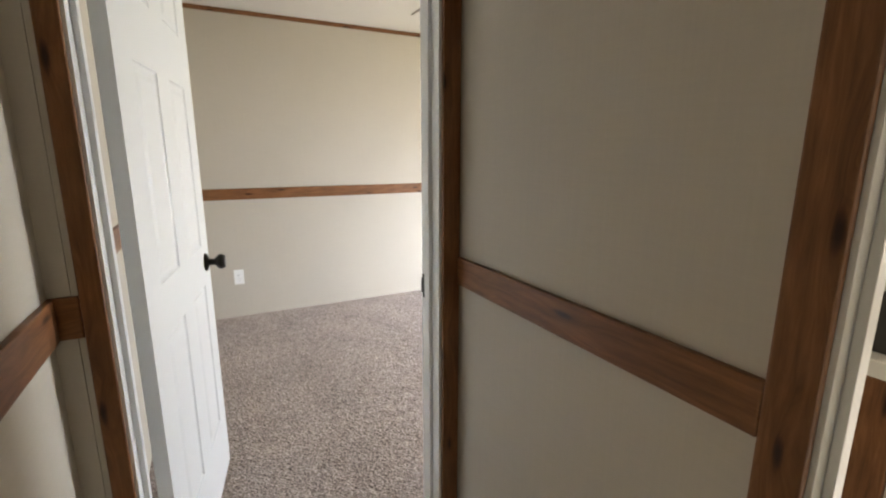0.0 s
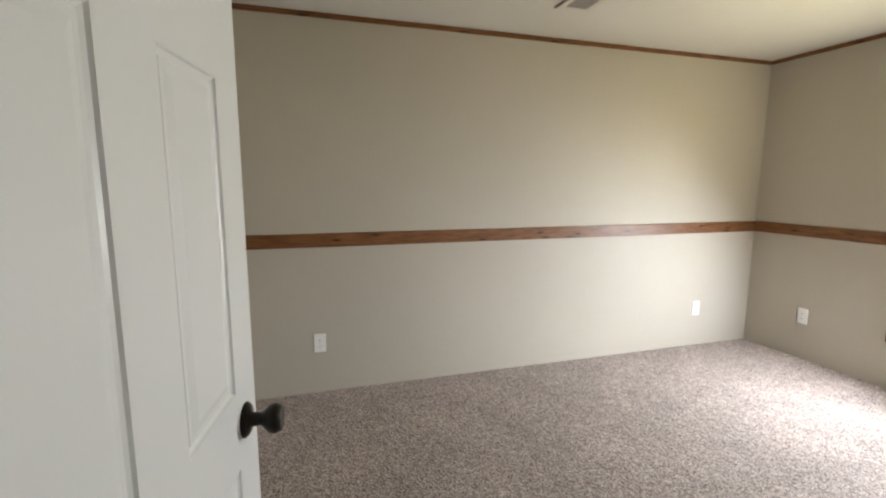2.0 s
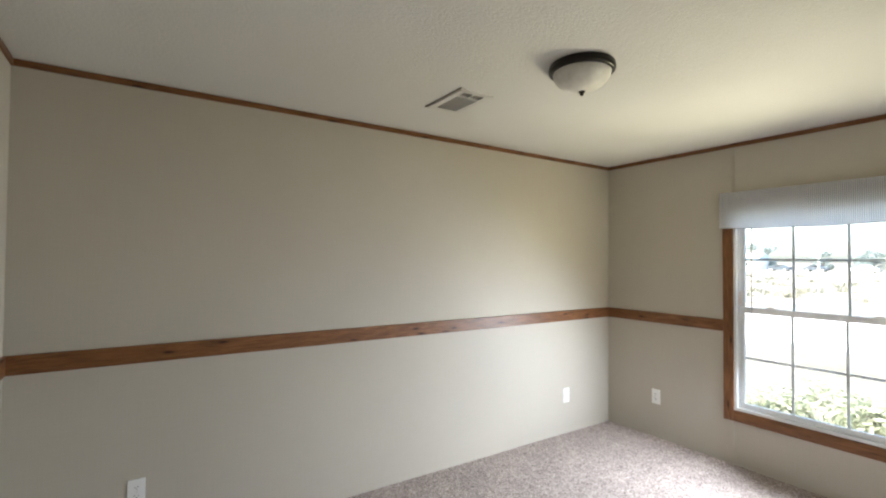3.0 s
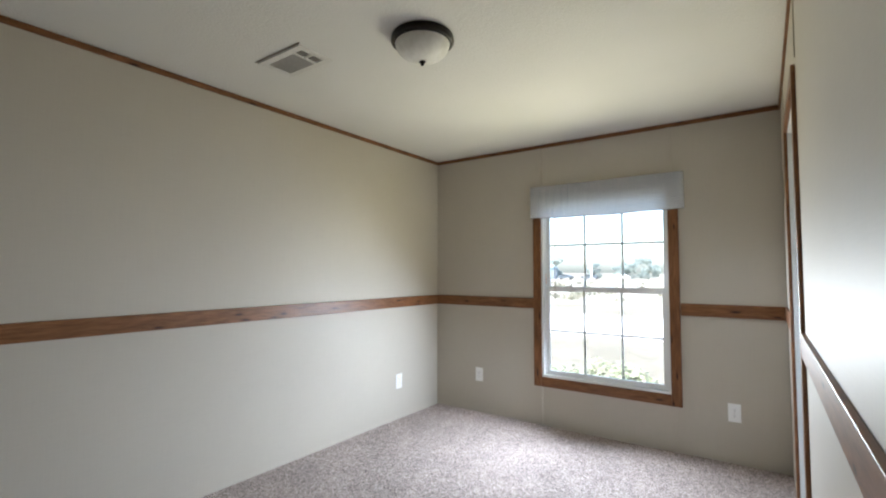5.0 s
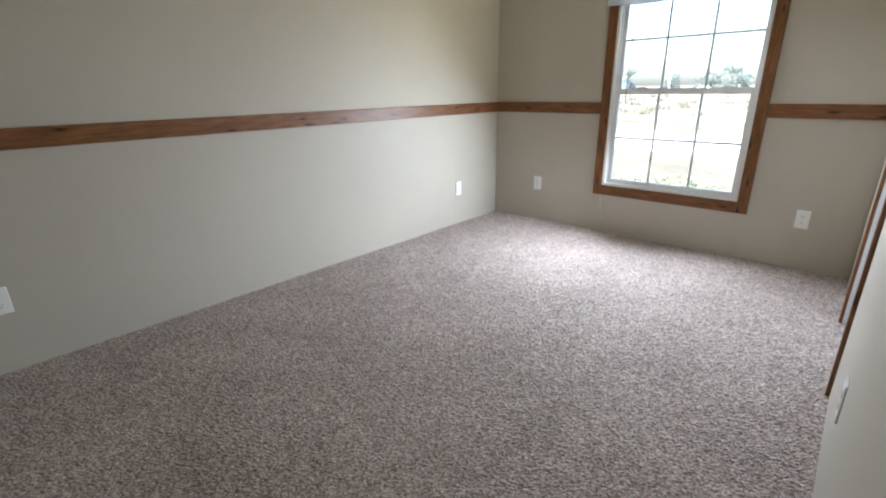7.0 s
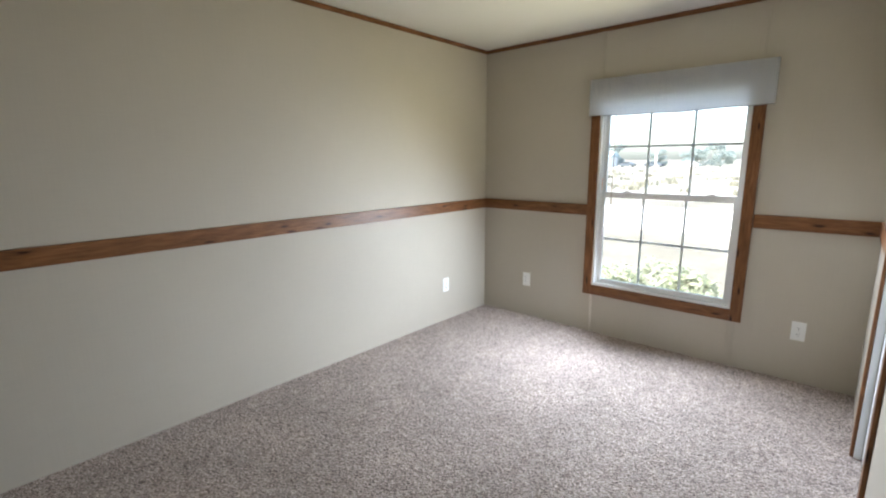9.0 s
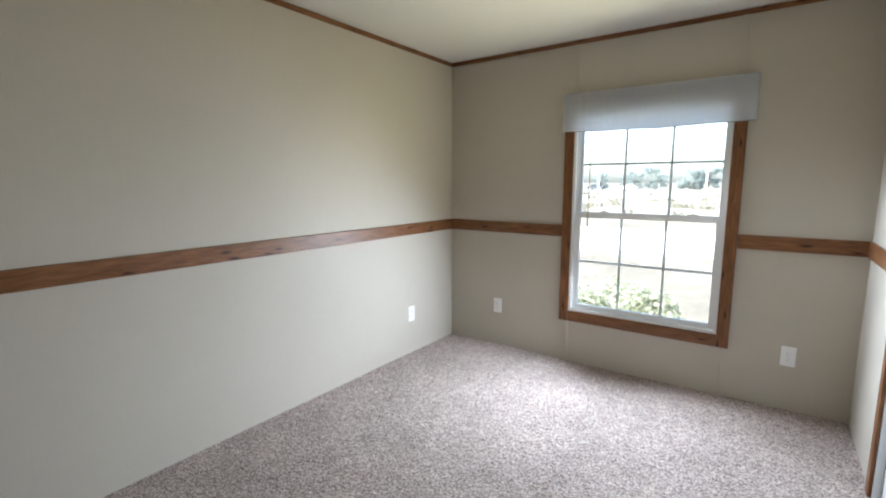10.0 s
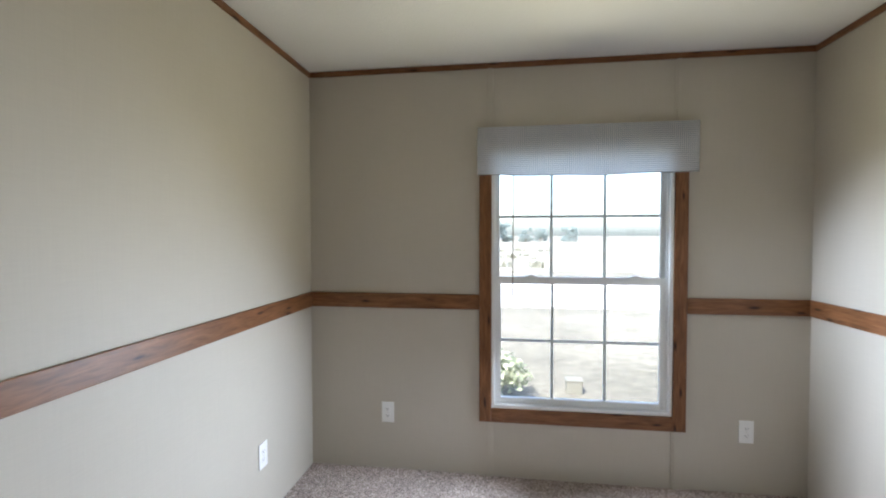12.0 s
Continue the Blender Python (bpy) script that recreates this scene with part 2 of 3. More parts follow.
def leaf_material(name, lo, hi):
    m, n, b, make, link = mat(name)
    g = make("NewGeometry")
    r = ramp(make, [(0.0, lo), (1.0, hi)])
    link(g.outputs["Random Per Island"], r.inputs[0])
    link(r.outputs[0], b.inputs["Base Color"])
    b.inputs["Roughness"].default_value = 0.6
    tl = make("BsdfTranslucent")
    link(r.outputs[0], tl.inputs["Color"])
    mix = make("MixShader")
    mix.inputs[0].default_value = 0.4
    link(b.outputs[0], mix.inputs[1])
    link(tl.outputs[0], mix.inputs[2])
    link(mix.outputs[0], n.nodes["Material Output"].inputs["Surface"])
    return m


CARPET = carpet_material()
FABRIC = fabric_material()
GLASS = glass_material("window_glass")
FROST = glass_material("frosted_glass", True)
GRASS = ground_material("dry_grass", [(0.36, (0.070, 0.064, 0.045)), (0.5, (0.122, 0.111, 0.083)), (0.64, (0.20, 0.180, 0.142))], 6, 0.05)
ROAD = ground_material("pale_gravel", [(0.3, (0.42, 0.41, 0.385)), (0.7, (0.55, 0.54, 0.51))], 20, 0.02)
FIELD = ground_material("pale_dry_field", [(0.36, (0.105, 0.099, 0.072)), (0.5, (0.165, 0.154, 0.120)), (0.64, (0.225, 0.208, 0.170))], 2.5, 0.05)
SCRUB = leaf_material("dry_scrub", (0.19, 0.186, 0.135), (0.28, 0.262, 0.20))
LEAF = leaf_material("shrub_leaf", (0.28, 0.31, 0.20), (0.38, 0.395, 0.28))
# far foliage: distance haze is mixed into this pale teal
TREELEAF = leaf_material("hazed_tree_leaf", (0.23, 0.275, 0.26), (0.30, 0.35, 0.33))
BARK = ground_material("bark", [(0.3, (0.06, 0.045, 0.03)), (0.7, (0.14, 0.11, 0.08))], 14, 0.02)


# ---- building helpers ----
def box(bm, x0, x1, y0, y1, z0, z1, bevel=0.0):
    m = Matrix.LocRotScale(((x0 + x1) / 2, (y0 + y1) / 2, (z0 + z1) / 2), None, (abs(x1 - x0), abs(y1 - y0), abs(z1 - z0)))
    vs = bmesh.ops.create_cube(bm, size=1, matrix=m)["verts"]
    if bevel:
        es = list({e for v in vs for e in v.link_edges})
        bmesh.ops.bevel(bm, geom=es, offset=bevel, segments=2, affect="EDGES", profile=0.6)


def cyl(bm, p, q, r0, r1=None, n=20):
    p, q = Vector(p), Vector(q)
    m = Matrix.Translation((p + q) / 2) @ (q - p).to_track_quat("Z", "Y").to_matrix().to_4x4()
    bmesh.ops.create_cone(bm, cap_ends=True, segments=n, radius1=r0, radius2=r0 if r1 is None else r1, depth=(q - p).length, matrix=m)


def lathe(bm, profile, n=40):
    """Turn (radius, height) pairs about z."""
    rings = []
    for r, z in profile:
        if r < 1e-5:
            rings.append([bm.verts.new((0, 0, z))])
        else:
            rings.append([bm.verts.new((r * math.cos(2 * math.pi * i / n), r * math.sin(2 * math.pi * i / n), z)) for i in range(n)])
    for a, b in zip(rings, rings[1:]):
        for i in range(n):
            j = (i + 1) % n
            if len(a) == 1 and len(b) > 1:
                bm.faces.new((a[0], b[j], b[i]))
            elif len(b) == 1 and len(a) > 1:
                bm.faces.new((a[i], a[j], b[0]))
            elif len(a) > 1:
                bm.faces.new((a[i], a[j], b[j], b[i]))
    bmesh.ops.recalc_face_normals(bm, faces=bm.faces)


def mesh_ob(name, bm, material, smooth=False):
    me = bpy.data.meshes.new(name)
    bm.normal_update()
    if smooth:
        for f in bm.faces:
            f.smooth = True
    bm.to_mesh(me)
    bm.free()
    me.materials.append(material)
    return new(name, me)


def part(name, bm, material, parent, label="", smooth=False):
    ob = mesh_ob(name, bm, material, smooth)
    ob.parent = parent
    if label:
        tagged(ob, label)
    return ob


def boxes(*items, bevel=0.0):
    bm = bmesh.new()
    for b in items:
        box(bm, *b, bevel=bevel)
    return bm


def structure(name, bm, material, label, category="", smooth=False):
    return tagged(mesh_ob(name, bm, material, smooth), label, category or name.split("_")[0], kind="structure")


def thing(name, m, label, category, group=""):
    e = new(name)
    e.empty_display_size = 0.1
    e.matrix_world = m
    return tagged(e, label, category, group)


def wall_boxes(a0, a1, z1, holes, z0=0.0):
    """Rectangles (a, b, z, z) of a wall with door and window holes (a, b, z, z)."""
    out, at = [], a0
    for h0, h1, s, t in sorted(holes):
        if h0 > at:
            out.append((at, h0, z0, z1))
        if s > max(z0, 0.0):
            out.append((h0, h1, z0, s))
        if t < z1:
            out.append((h0, h1, t, z1))
        at = h1
    if at < a1:
        out.append((at, a1, z0, z1))
    return out


# ---- shell of the bedroom ----
WT = 0.109
WIN = (1.052, 2.002, 0.388, 1.84)
ENTRY = (-3.915, -3.146, 0.0, 1.97)
CLOSET = (-1.459, -0.716, 0.0, 1.94)
structure("wall_west", boxes((-0.12, 0, -L - 0.12, 0.12, -0.05, H)), WALL, "long cream vinyl panel wall with a wooden chair rail", "wall")
structure("wall_north", boxes(*[(a, b, 0, 0.12, s, t) for a, b, s, t in wall_boxes(0, 5.3, H, [WIN, (4.05, 4.75, 0.95, 1.85)], -0.05)]), WALL,
          "cream vinyl panel wall around a window", "wall")
structure("wall_east", boxes(*[(W, W + WT, a, b, s, t) for a, b, s, t in wall_boxes(-L, 0, H, [ENTRY, CLOSET], -0.05)]), WALL,
          "cream wall with the entry doorway and a closet opening", "wall")
structure("wall_south", boxes((0, W + WT, -L - 0.12, -L, -0.05, H)), WALL, "short cream wall behind the opened door", "wall")


def carpet():
    """Cut pile: a fine uneven sheet, with its edge tucked unevenly at the walls."""
    rng = np.random.default_rng(4)
    x0, x1, y0, y1, step = -0.01, W + 0.01, -L - 0.01, 0.01, 0.0066
    nx, ny = int((x1 - x0) / step), int((y1 - y0) / step)
    gx, gy = np.meshgrid(np.linspace(x0, x1, nx), np.linspace(y0, y1, ny), indexing="ij")
    gz = rng.uniform(-0.0017, 0.0017, gx.shape) + 0.003 * np.sin(gx * 3.1 + 0.7 * np.sin(gy * 2.3)) * np.sin(gy * 2.7 + 1.0)
    gx = gx + rng.uniform(-0.0024, 0.0024, gx.shape)
    gy = gy + rng.uniform(-0.0024, 0.0024, gy.shape)
    me = bpy.data.meshes.new("floor")
    idx = np.arange(nx * ny).reshape(nx, ny)
    quads = np.stack([idx[:-1, :-1], idx[1:, :-1], idx[1:, 1:], idx[:-1, 1:]], -1).reshape(-1, 4)
    me.from_pydata(np.stack([gx, gy, gz], -1).reshape(-1, 3).tolist(), [], quads.tolist())
    me.materials.append(CARPET)
    return tagged(new("floor", me), "beige and brown flecked cut pile carpet", "carpet", kind="structure")


carpet()
structure("subfloor", boxes((-0.12, 5.4, -L - 0.12, 0.12, -0.25, -0.051)), VINYLFLOOR, "plain floor deck under the rooms", "floor")
structure("ceiling", boxes((-0.12, 5.4, -L - 0.12, 0.12, H, H + 0.14)), CEIL, "white stippled ceiling", "ceiling")

# hall, closet and bathroom behind the east wall
HX = W + WT
BW = 0.05
HS, HN = -3.99, -3.105
BATH = (3.604, 4.30, 0.0, 1.97)
structure("hall_floor", boxes((HX, 5.3, HS, HN, -0.05, 0.0)), VINYLFLOOR, "plain vinyl hall floor", "floor")
structure("hall_wall_south", boxes((HX, 5.4, -L - 0.12, HS, -0.05, H)), WALL, "cream hall wall with a wooden chair rail", "wall")
structure("hall_wall_north", boxes(*[(a, b, HN, HN + BW, s, t) for a, b, s, t in wall_boxes(HX, 5.3, H, [BATH], -0.05)]), WALL,
          "cream hall wall beside the bathroom doorway", "wall")
structure("hall_wall_east", boxes(*[(5.3, 5.4, a, b, s, t) for a, b, s, t in wall_boxes(HS, 0.12, H, [], -0.05)]), WALL, "plain wall closing the hall", "wall")
structure("closet_wall", boxes((3.25, 3.31, -2.2, 0, -0.05, H), (HX, 3.25, -2.26, -2.2, -0.05, H)), WALL, "plain cream closet wall", "wall")
structure("closet_floor", boxes((HX, 3.25, -2.2, 0, -0.05, 0.0), (W, HX, CLOSET[0], CLOSET[1], -0.05, 0.0)), CARPET, "beige carpet in the closet", "floor")
structure("doorway_floor", boxes((W, HX, ENTRY[0], ENTRY[1], -0.05, 0.001)), CARPET, "carpet edge in the entry doorway", "floor")
structure("bath_floor", boxes((HX, 5.3, HN + BW, -2.26, -0.05, 0.0), (3.31, 5.3, -2.26, 0, -0.05, 0.0), (BATH[0], BATH[1], HN, HN + BW, -0.05, 0.0)), COUNTER,
          "pale bathroom floor", "floor")


# ---- trim ----
def board(name, b, material, label, bevel=0.003):
    return structure(name, boxes(b, bevel=bevel), material, label, "trim")


RAIL0, RAIL1, RT = 0.936, 1.02, 0.013
RL = "stained knotty pine chair rail"
board("trim_rail_west", (0, RT, -L + 0.0, 0, RAIL0, RAIL1), WOOD_Y, RL + " along the long wall")
board("trim_rail_north_a", (RT, 0.984, -RT, 0, RAIL0, RAIL1), WOOD_X, RL + " beside the window")
board("trim_rail_north_b", (2.071, W - RT, -RT, 0, RAIL0, RAIL1), WOOD_X, RL + " beside the window")
board("trim_rail_south", (RT, W, -L, -L + RT, RAIL0, RAIL1), WOOD_X, RL + " behind the door")
board("trim_rail_east_a", (W - RT, W, CLOSET[1] + 0.056, 0, RAIL0, RAIL1), WOOD_Y, RL + " beside the closet")
board("trim_rail_east_b", (W - RT, W, ENTRY[1] + 0.056, CLOSET[0] - 0.02, RAIL0, RAIL1), WOOD_Y, RL + " between closet and doorway")
CT = 0.011
CL = "narrow stained pine crown strip"
board("trim_crown_west", (0, CT, -L, 0, H - 0.031, H - 0.002), WOOD_Y, CL, 0.002)
board("trim_crown_north", (CT, W - CT, -CT, 0, H - 0.031, H - 0.002), WOOD_X, CL, 0.002)
board("trim_crown_east", (W - CT, W, -L, 0, H - 0.031, H - 0.002), WOOD_Y, CL, 0.002)
board("trim_crown_south", (CT, W - CT, -L, -L + CT, H - 0.031, H - 0.002), WOOD_X, CL, 0.002)
board("trim_hall_rail_north", (HX + 0.014, 3.562, HN - RT, HN, RAIL0, RAIL1 - 0.007), WOOD_X, RL + " in the hall")
board("trim_hall_rail_south", (HX + 0.016, 5.3, HS, HS + RT, RAIL0, RAIL1), WOOD_X, RL + " in the hall")
board("trim_hall_rail_end", (HX, HX + RT, HS, ENTRY[0] - 0.0255, RAIL0, RAIL1), WOOD_Y, "short piece of stained pine chair rail beside the doorway")

# battens over the panel joints of the window wall
for i, x in enumerate((1.028, 2.0)):
    for k, (a, b) in enumerate(((0.0, 0.315), (1.75, H - 0.031))):
        bm = boxes((x, x + 0.034, -0.008, 0, a, b), bevel=0.002)
        box(bm, x + 0.009, x + 0.025, -0.015, -0.008, a, b)
        structure("trim_batten_%d%s" % (i + 1, "ab"[k]), bm, WALL, "cream vinyl batten over a wall joint", "trim")
for k, (a, b) in enumerate(((0.0, RAIL0), (RAIL1, H))):
    structure("trim_hall_panel_" + "ab"[k], boxes((HX, HX + 0.005, HS, ENTRY[0] - 0.0375, a, b), (HX, HX + 0.007, ENTRY[0] - 0.0355, ENTRY[0] - 0.0255, a, b), bevel=0.0012), WALL,
              "cream vinyl panel strip and batten beside the door casing", "trim")
structure("trim_batten_closet", boxes((W - 0.004, W, -0.45, -0.42, 1.94 + 0.06, H - 0.031)), WALL, "cream vinyl batten above the closet", "trim")
structure("trim_batten_east", boxes((W - 0.004, W, -1.53, -1.51, 2.0, H - 0.031), bevel=0.001), WALL, "cream vinyl batten above the closet casing", "trim")


def doorway(name, axis, at0, at1, hole, casing, near, sides, label, stop):
    """White jamb lining with a stop, and flat pine casing. axis: the wall's normal."""
    a, b, z0, z1 = hole
    j = 0.02

    def put(n0, n1, s0, s1, u0, u1):
        return (n0, n1, s0, s1, u0, u1) if axis == "x" else (s0, s1, n0, n1, u0, u1)
    bm = boxes(put(at0, at1, a, a + j, z0, z1), put(at0, at1, b - j, b, z0, z1), put(at0, at1, a + j, b - j, z1 - j, z1), bevel=0.001)
    ob = structure(name, bm, WHITE, label, "door frame")
    m0, m1 = at0 + stop[0], at0 + stop[1]
    part("stop", boxes(put(m0, m1, a + j, a + j + 0.011, z0, z1 - j), put(m0, m1, b - j - 0.011, b - j, z0, z1 - j),
                       put(m0, m1, a + j + 0.011, b - j - 0.011, z1 - j - 0.011, z1 - j), bevel=0.0015), WHITE, ob)
    for n0, n1 in sides:
        for s0, s1, u0, u1, mt in ((a + 0.014 - near, a + 0.014, z0, z1 + casing - 0.014, WOOD_Z), (b - 0.014, b - 0.014 + casing, z0, z1 + casing - 0.014, WOOD_Z),
                                   (a + 0.014, b - 0.014, z1 - 0.014, z1 + casing - 0.014, WOOD_Y if axis == "x" else WOOD_X)):
            part("casing", boxes(put(n0, n1, s0, s1, u0, u1), bevel=0.003), mt, ob, "stained knotty pine casing")
    return ob


entry = doorway("door_frame_1", "x", W, HX, ENTRY, 0.050, 0.039, ((W - 0.014, W), (HX, HX + 0.014)), "white entry door frame with stained pine casing", (0.038, 0.068))
doorway("door_frame_2", "x", W, HX, CLOSET, 0.055, 0.055, ((W - 0.014, W),), "white closet opening lined with stained pine casing", (0.063, 0.088))
doorway("door_frame_3", "y", HN, HN + BW, BATH, 0.055, 0.055, ((HN - 0.014, HN),), "white bathroom door frame with stained pine casing", (0.024, 0.048))
bm = boxes((W + 0.006, W + 0.034, ENTRY[1] - 0.0225, ENTRY[1] - 0.02, 0.875, 0.945), (W + 0.001, W + 0.006, ENTRY[1] - 0.0245, ENTRY[1] - 0.02, 0.888, 0.932), bevel=0.0008)
strike = part("strike_plate", bm, BRONZE, entry, "dark bronze strike plate")


# ---- bedroom door ----
def panel_door(m):
    """Moulded six-panel leaf; local x from hinge to free edge, y through the thickness (0 = hall face), z up."""
    lw, t, z0, z1 = 0.732, 0.033, 0.045, 1.945
    d = thing("door", m, "white moulded six-panel interior door standing open", "door")
    xs = [0, 0.116, 0.312, 0.434, 0.624, lw]
    zs = [z0, 0.285, 0.825, 0.965, 1.495, 1.65, 1.83, z1]
    bm = bmesh.new()
    for yy, flip in ((0.0, False), (t, True)):
        g = [[bm.verts.new((x, yy, z)) for z in zs] for x in xs]
        pan = []
        for i in range(5):
            for k in range(7):
                q = (g[i][k], g[i + 1][k], g[i + 1][k + 1], g[i][k + 1])
                f = bm.faces.new(q[::-1] if flip else q)
                if i in (1, 3) and k in (1, 3, 5):
                    pan.append(f)
        bm.normal_update()
        for th, dp in ((0.004, -0.004), (0.010, -0.003), (0.004, 0.003), (0.012, 0.0), (0.022, 0.004)):
            bmesh.ops.inset_individual(bm, faces=pan, thickness=th, depth=dp)
    bm.verts.ensure_lookup_table()
    for (xa, za), (xb, zb) in (((0, z0), (lw, z0)), ((lw, z0), (lw, z1)), ((lw, z1), (0, z1)), ((0, z1), (0, z0))):
        bm.faces.new([bm.verts.new(p) for p in ((xa, 0, za), (xa, t, za), (xb, t, zb), (xb, 0, zb))])
    bmesh.ops.remove_doubles(bm, verts=bm.verts, dist=0.0002)
    bmesh.ops.recalc_face_normals(bm, faces=bm.faces)
    leaf = part("leaf", bm, WHITE, d)
    for side, y in ((1, t), (-1, 0.0)):
        bm = bmesh.new()
        lathe(bm, [(0.0, 0.0), (0.032, 0.0), (0.032, 0.004), (0.026, 0.009), (0.013, 0.012), (0.012, 0.03), (0.018, 0.036), (0.027, 0.046), (0.0275, 0.056), (0.022, 0.066), (0.017, 0.067), (0.0, 0.066)], 32)
        bm.transform(Matrix.Translation((lw - 0.068, y, 0.898)) @ pose(0, 0, 0, -90 * side, 0, 0))
        part("knob", bm, BRONZE, d, "round dark bronze door knob", True)
    part("latch", boxes((lw, lw + 0.0015, 0.005, t - 0.005, 0.882, 0.942), (lw, lw + 0.009, 0.011, t - 0.011, 0.902, 0.922), bevel=0.0007), BRONZE, d)
    for z in (0.2, 1.75):
        bm = bmesh.new()
        cyl(bm, (-0.003, t + 0.004, z - 0.04), (-0.003, t + 0.004, z + 0.04), 0.0055, n=12)
        part("hinge", bm, WHITE, d, "painted butt hinge")
    return d


panel_door(pose(2.662, -3.847, 0, 0, 0, 170.0))


def closet_door():
    """Flat slab door, shut in the closet opening."""
    e = thing("closet_door", pose(W + 0.045, CLOSET[0] + 0.022, 0), "plain white closet door, shut", "door")
    wd = CLOSET[1] - CLOSET[0] - 0.044
    part("leaf", boxes((-0.016, 0.016, 0.0, wd, 0.015, CLOSET[3] - 0.024), bevel=0.002), WHITE, e)
    bm = bmesh.new()
    lathe(bm, [(0.0, 0.0), (0.03, 0.0), (0.03, 0.004), (0.012, 0.010), (0.012, 0.022), (0.024, 0.028), (0.0, 0.029)], 24)
    bm.transform(Matrix.Translation((-0.016, 0.07, 0.92)) @ pose(0, 0, 0, 0, -90, 0))
    part("knob", bm, BRONZE, e, "dark bronze knob", True)


closet_door()


# ---- window ----
def window(x0, x1, z0, z1):
    e = thing("window_1", Matrix.Identity(4), "white vinyl single-hung window with colonial grids, lower sash shut", "window")
    e["kind"] = "structure"
    cw = 0.067
    part("casing", boxes((x0 - cw, x0, -0.016, 0, z0 - cw - 0.01, z1 + cw), bevel=0.003), WOOD_Z, e, "stained knotty pine casing")
    part("casing", boxes((x1, x1 + cw, -0.016, 0, z0 - cw - 0.01, z1 + cw), bevel=0.003), WOOD_Z, e, "stained knotty pine casing")
    part("casing", boxes((x0, x1, -0.016, 0, z0 - cw - 0.01, z0), bevel=0.003), WOOD_X, e, "stained knotty pine casing")
    part("casing", boxes((x0, x1, -0.016, 0, z1, z1 + cw), bevel=0.003), WOOD_X, e, "stained knotty pine casing")
    f = 0.018
    fr = part("window_frame", boxes((x0, x0 + f, -0.006, 0.118, z0, z1), (x1 - f, x1, -0.006, 0.118, z0, z1), (x0 + f, x1 - f, -0.006, 0.118, z1 - f, z1),
                                    (x0 + f, x1 - f, -0.006, 0.118, z0, z0 + f), bevel=0.002), VINYL, e)
    part("track", boxes((x0 + f, x0 + f + 0.008, 0.060, 0.068, z0 + f, z1 - f), (x1 - f - 0.008, x1 - f, 0.060, 0.068, z0 + f, z1 - f),
                        (x0 + f, x0 + f + 0.008, 0.022, 0.030, z0 + f, z1 - f), (x1 - f - 0.008, x1 - f, 0.022, 0.030, z0 + f, z1 - f)), VINYL, fr)
    a, b = x0 + f + 0.001, x1 - f - 0.001
    for nm, y0, y1, s0, s1, st, bot, top in (("lower_sash", 0.032, 0.058, z0 + f, 1.118, 0.033, 0.032, 0.040), ("upper_sash", 0.070, 0.096, 1.085, z1 - f, 0.024, 0.030, 0.03)):
        sash = part(nm, boxes((a, a + st, y0, y1, s0, s1), (b - st, b, y0, y1, s0, s1), (a + st, b - st, y0, y1, s0, s0 + bot), (a + st, b - st, y0, y1, s1 - top, s1), bevel=0.003), VINYL, e)
        ym = (y0 + y1) / 2
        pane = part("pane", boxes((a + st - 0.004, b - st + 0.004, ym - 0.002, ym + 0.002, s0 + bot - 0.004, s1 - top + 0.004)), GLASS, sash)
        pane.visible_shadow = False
        gx0, gx1, gz0, gz1 = a + st, b - st, s0 + bot, s1 - top
        mw = 0.0075
        for k in (1, 2):
            x = gx0 + (gx1 - gx0) * k / 3
            part("muntin", boxes((x - mw, x + mw, ym + 0.004, ym + 0.009, gz0, gz1)), MUNTIN, sash)
        z = (gz0 + gz1) / 2
        part("muntin", boxes((gx0, gx1, ym + 0.0095, ym + 0.0125, z - mw, z + mw)), MUNTIN, sash)
        if nm == "lower_sash":
            for x in (a + 0.17, b - 0.19):
                part("sash_lock", boxes((x, x + 0.055, 0.034, 0.056, s1, s1 + 0.006), (x + 0.014, x + 0.041, 0.034, 0.046, s1 + 0.006, s1 + 0.011), bevel=0.002), VINYL, sash, "white sash lock")
            part("lift_rail", boxes((a + 0.15, b - 0.15, 0.026, 0.032, s1 - 0.012, s1 - 0.002), bevel=0.001), VINYL, sash)
    part("tag", boxes((x0 + f, x0 + f + 0.001, 0.034, 0.056, 1.13, 1.22)), TAG, e, "small orange warning tag")


window(*WIN)


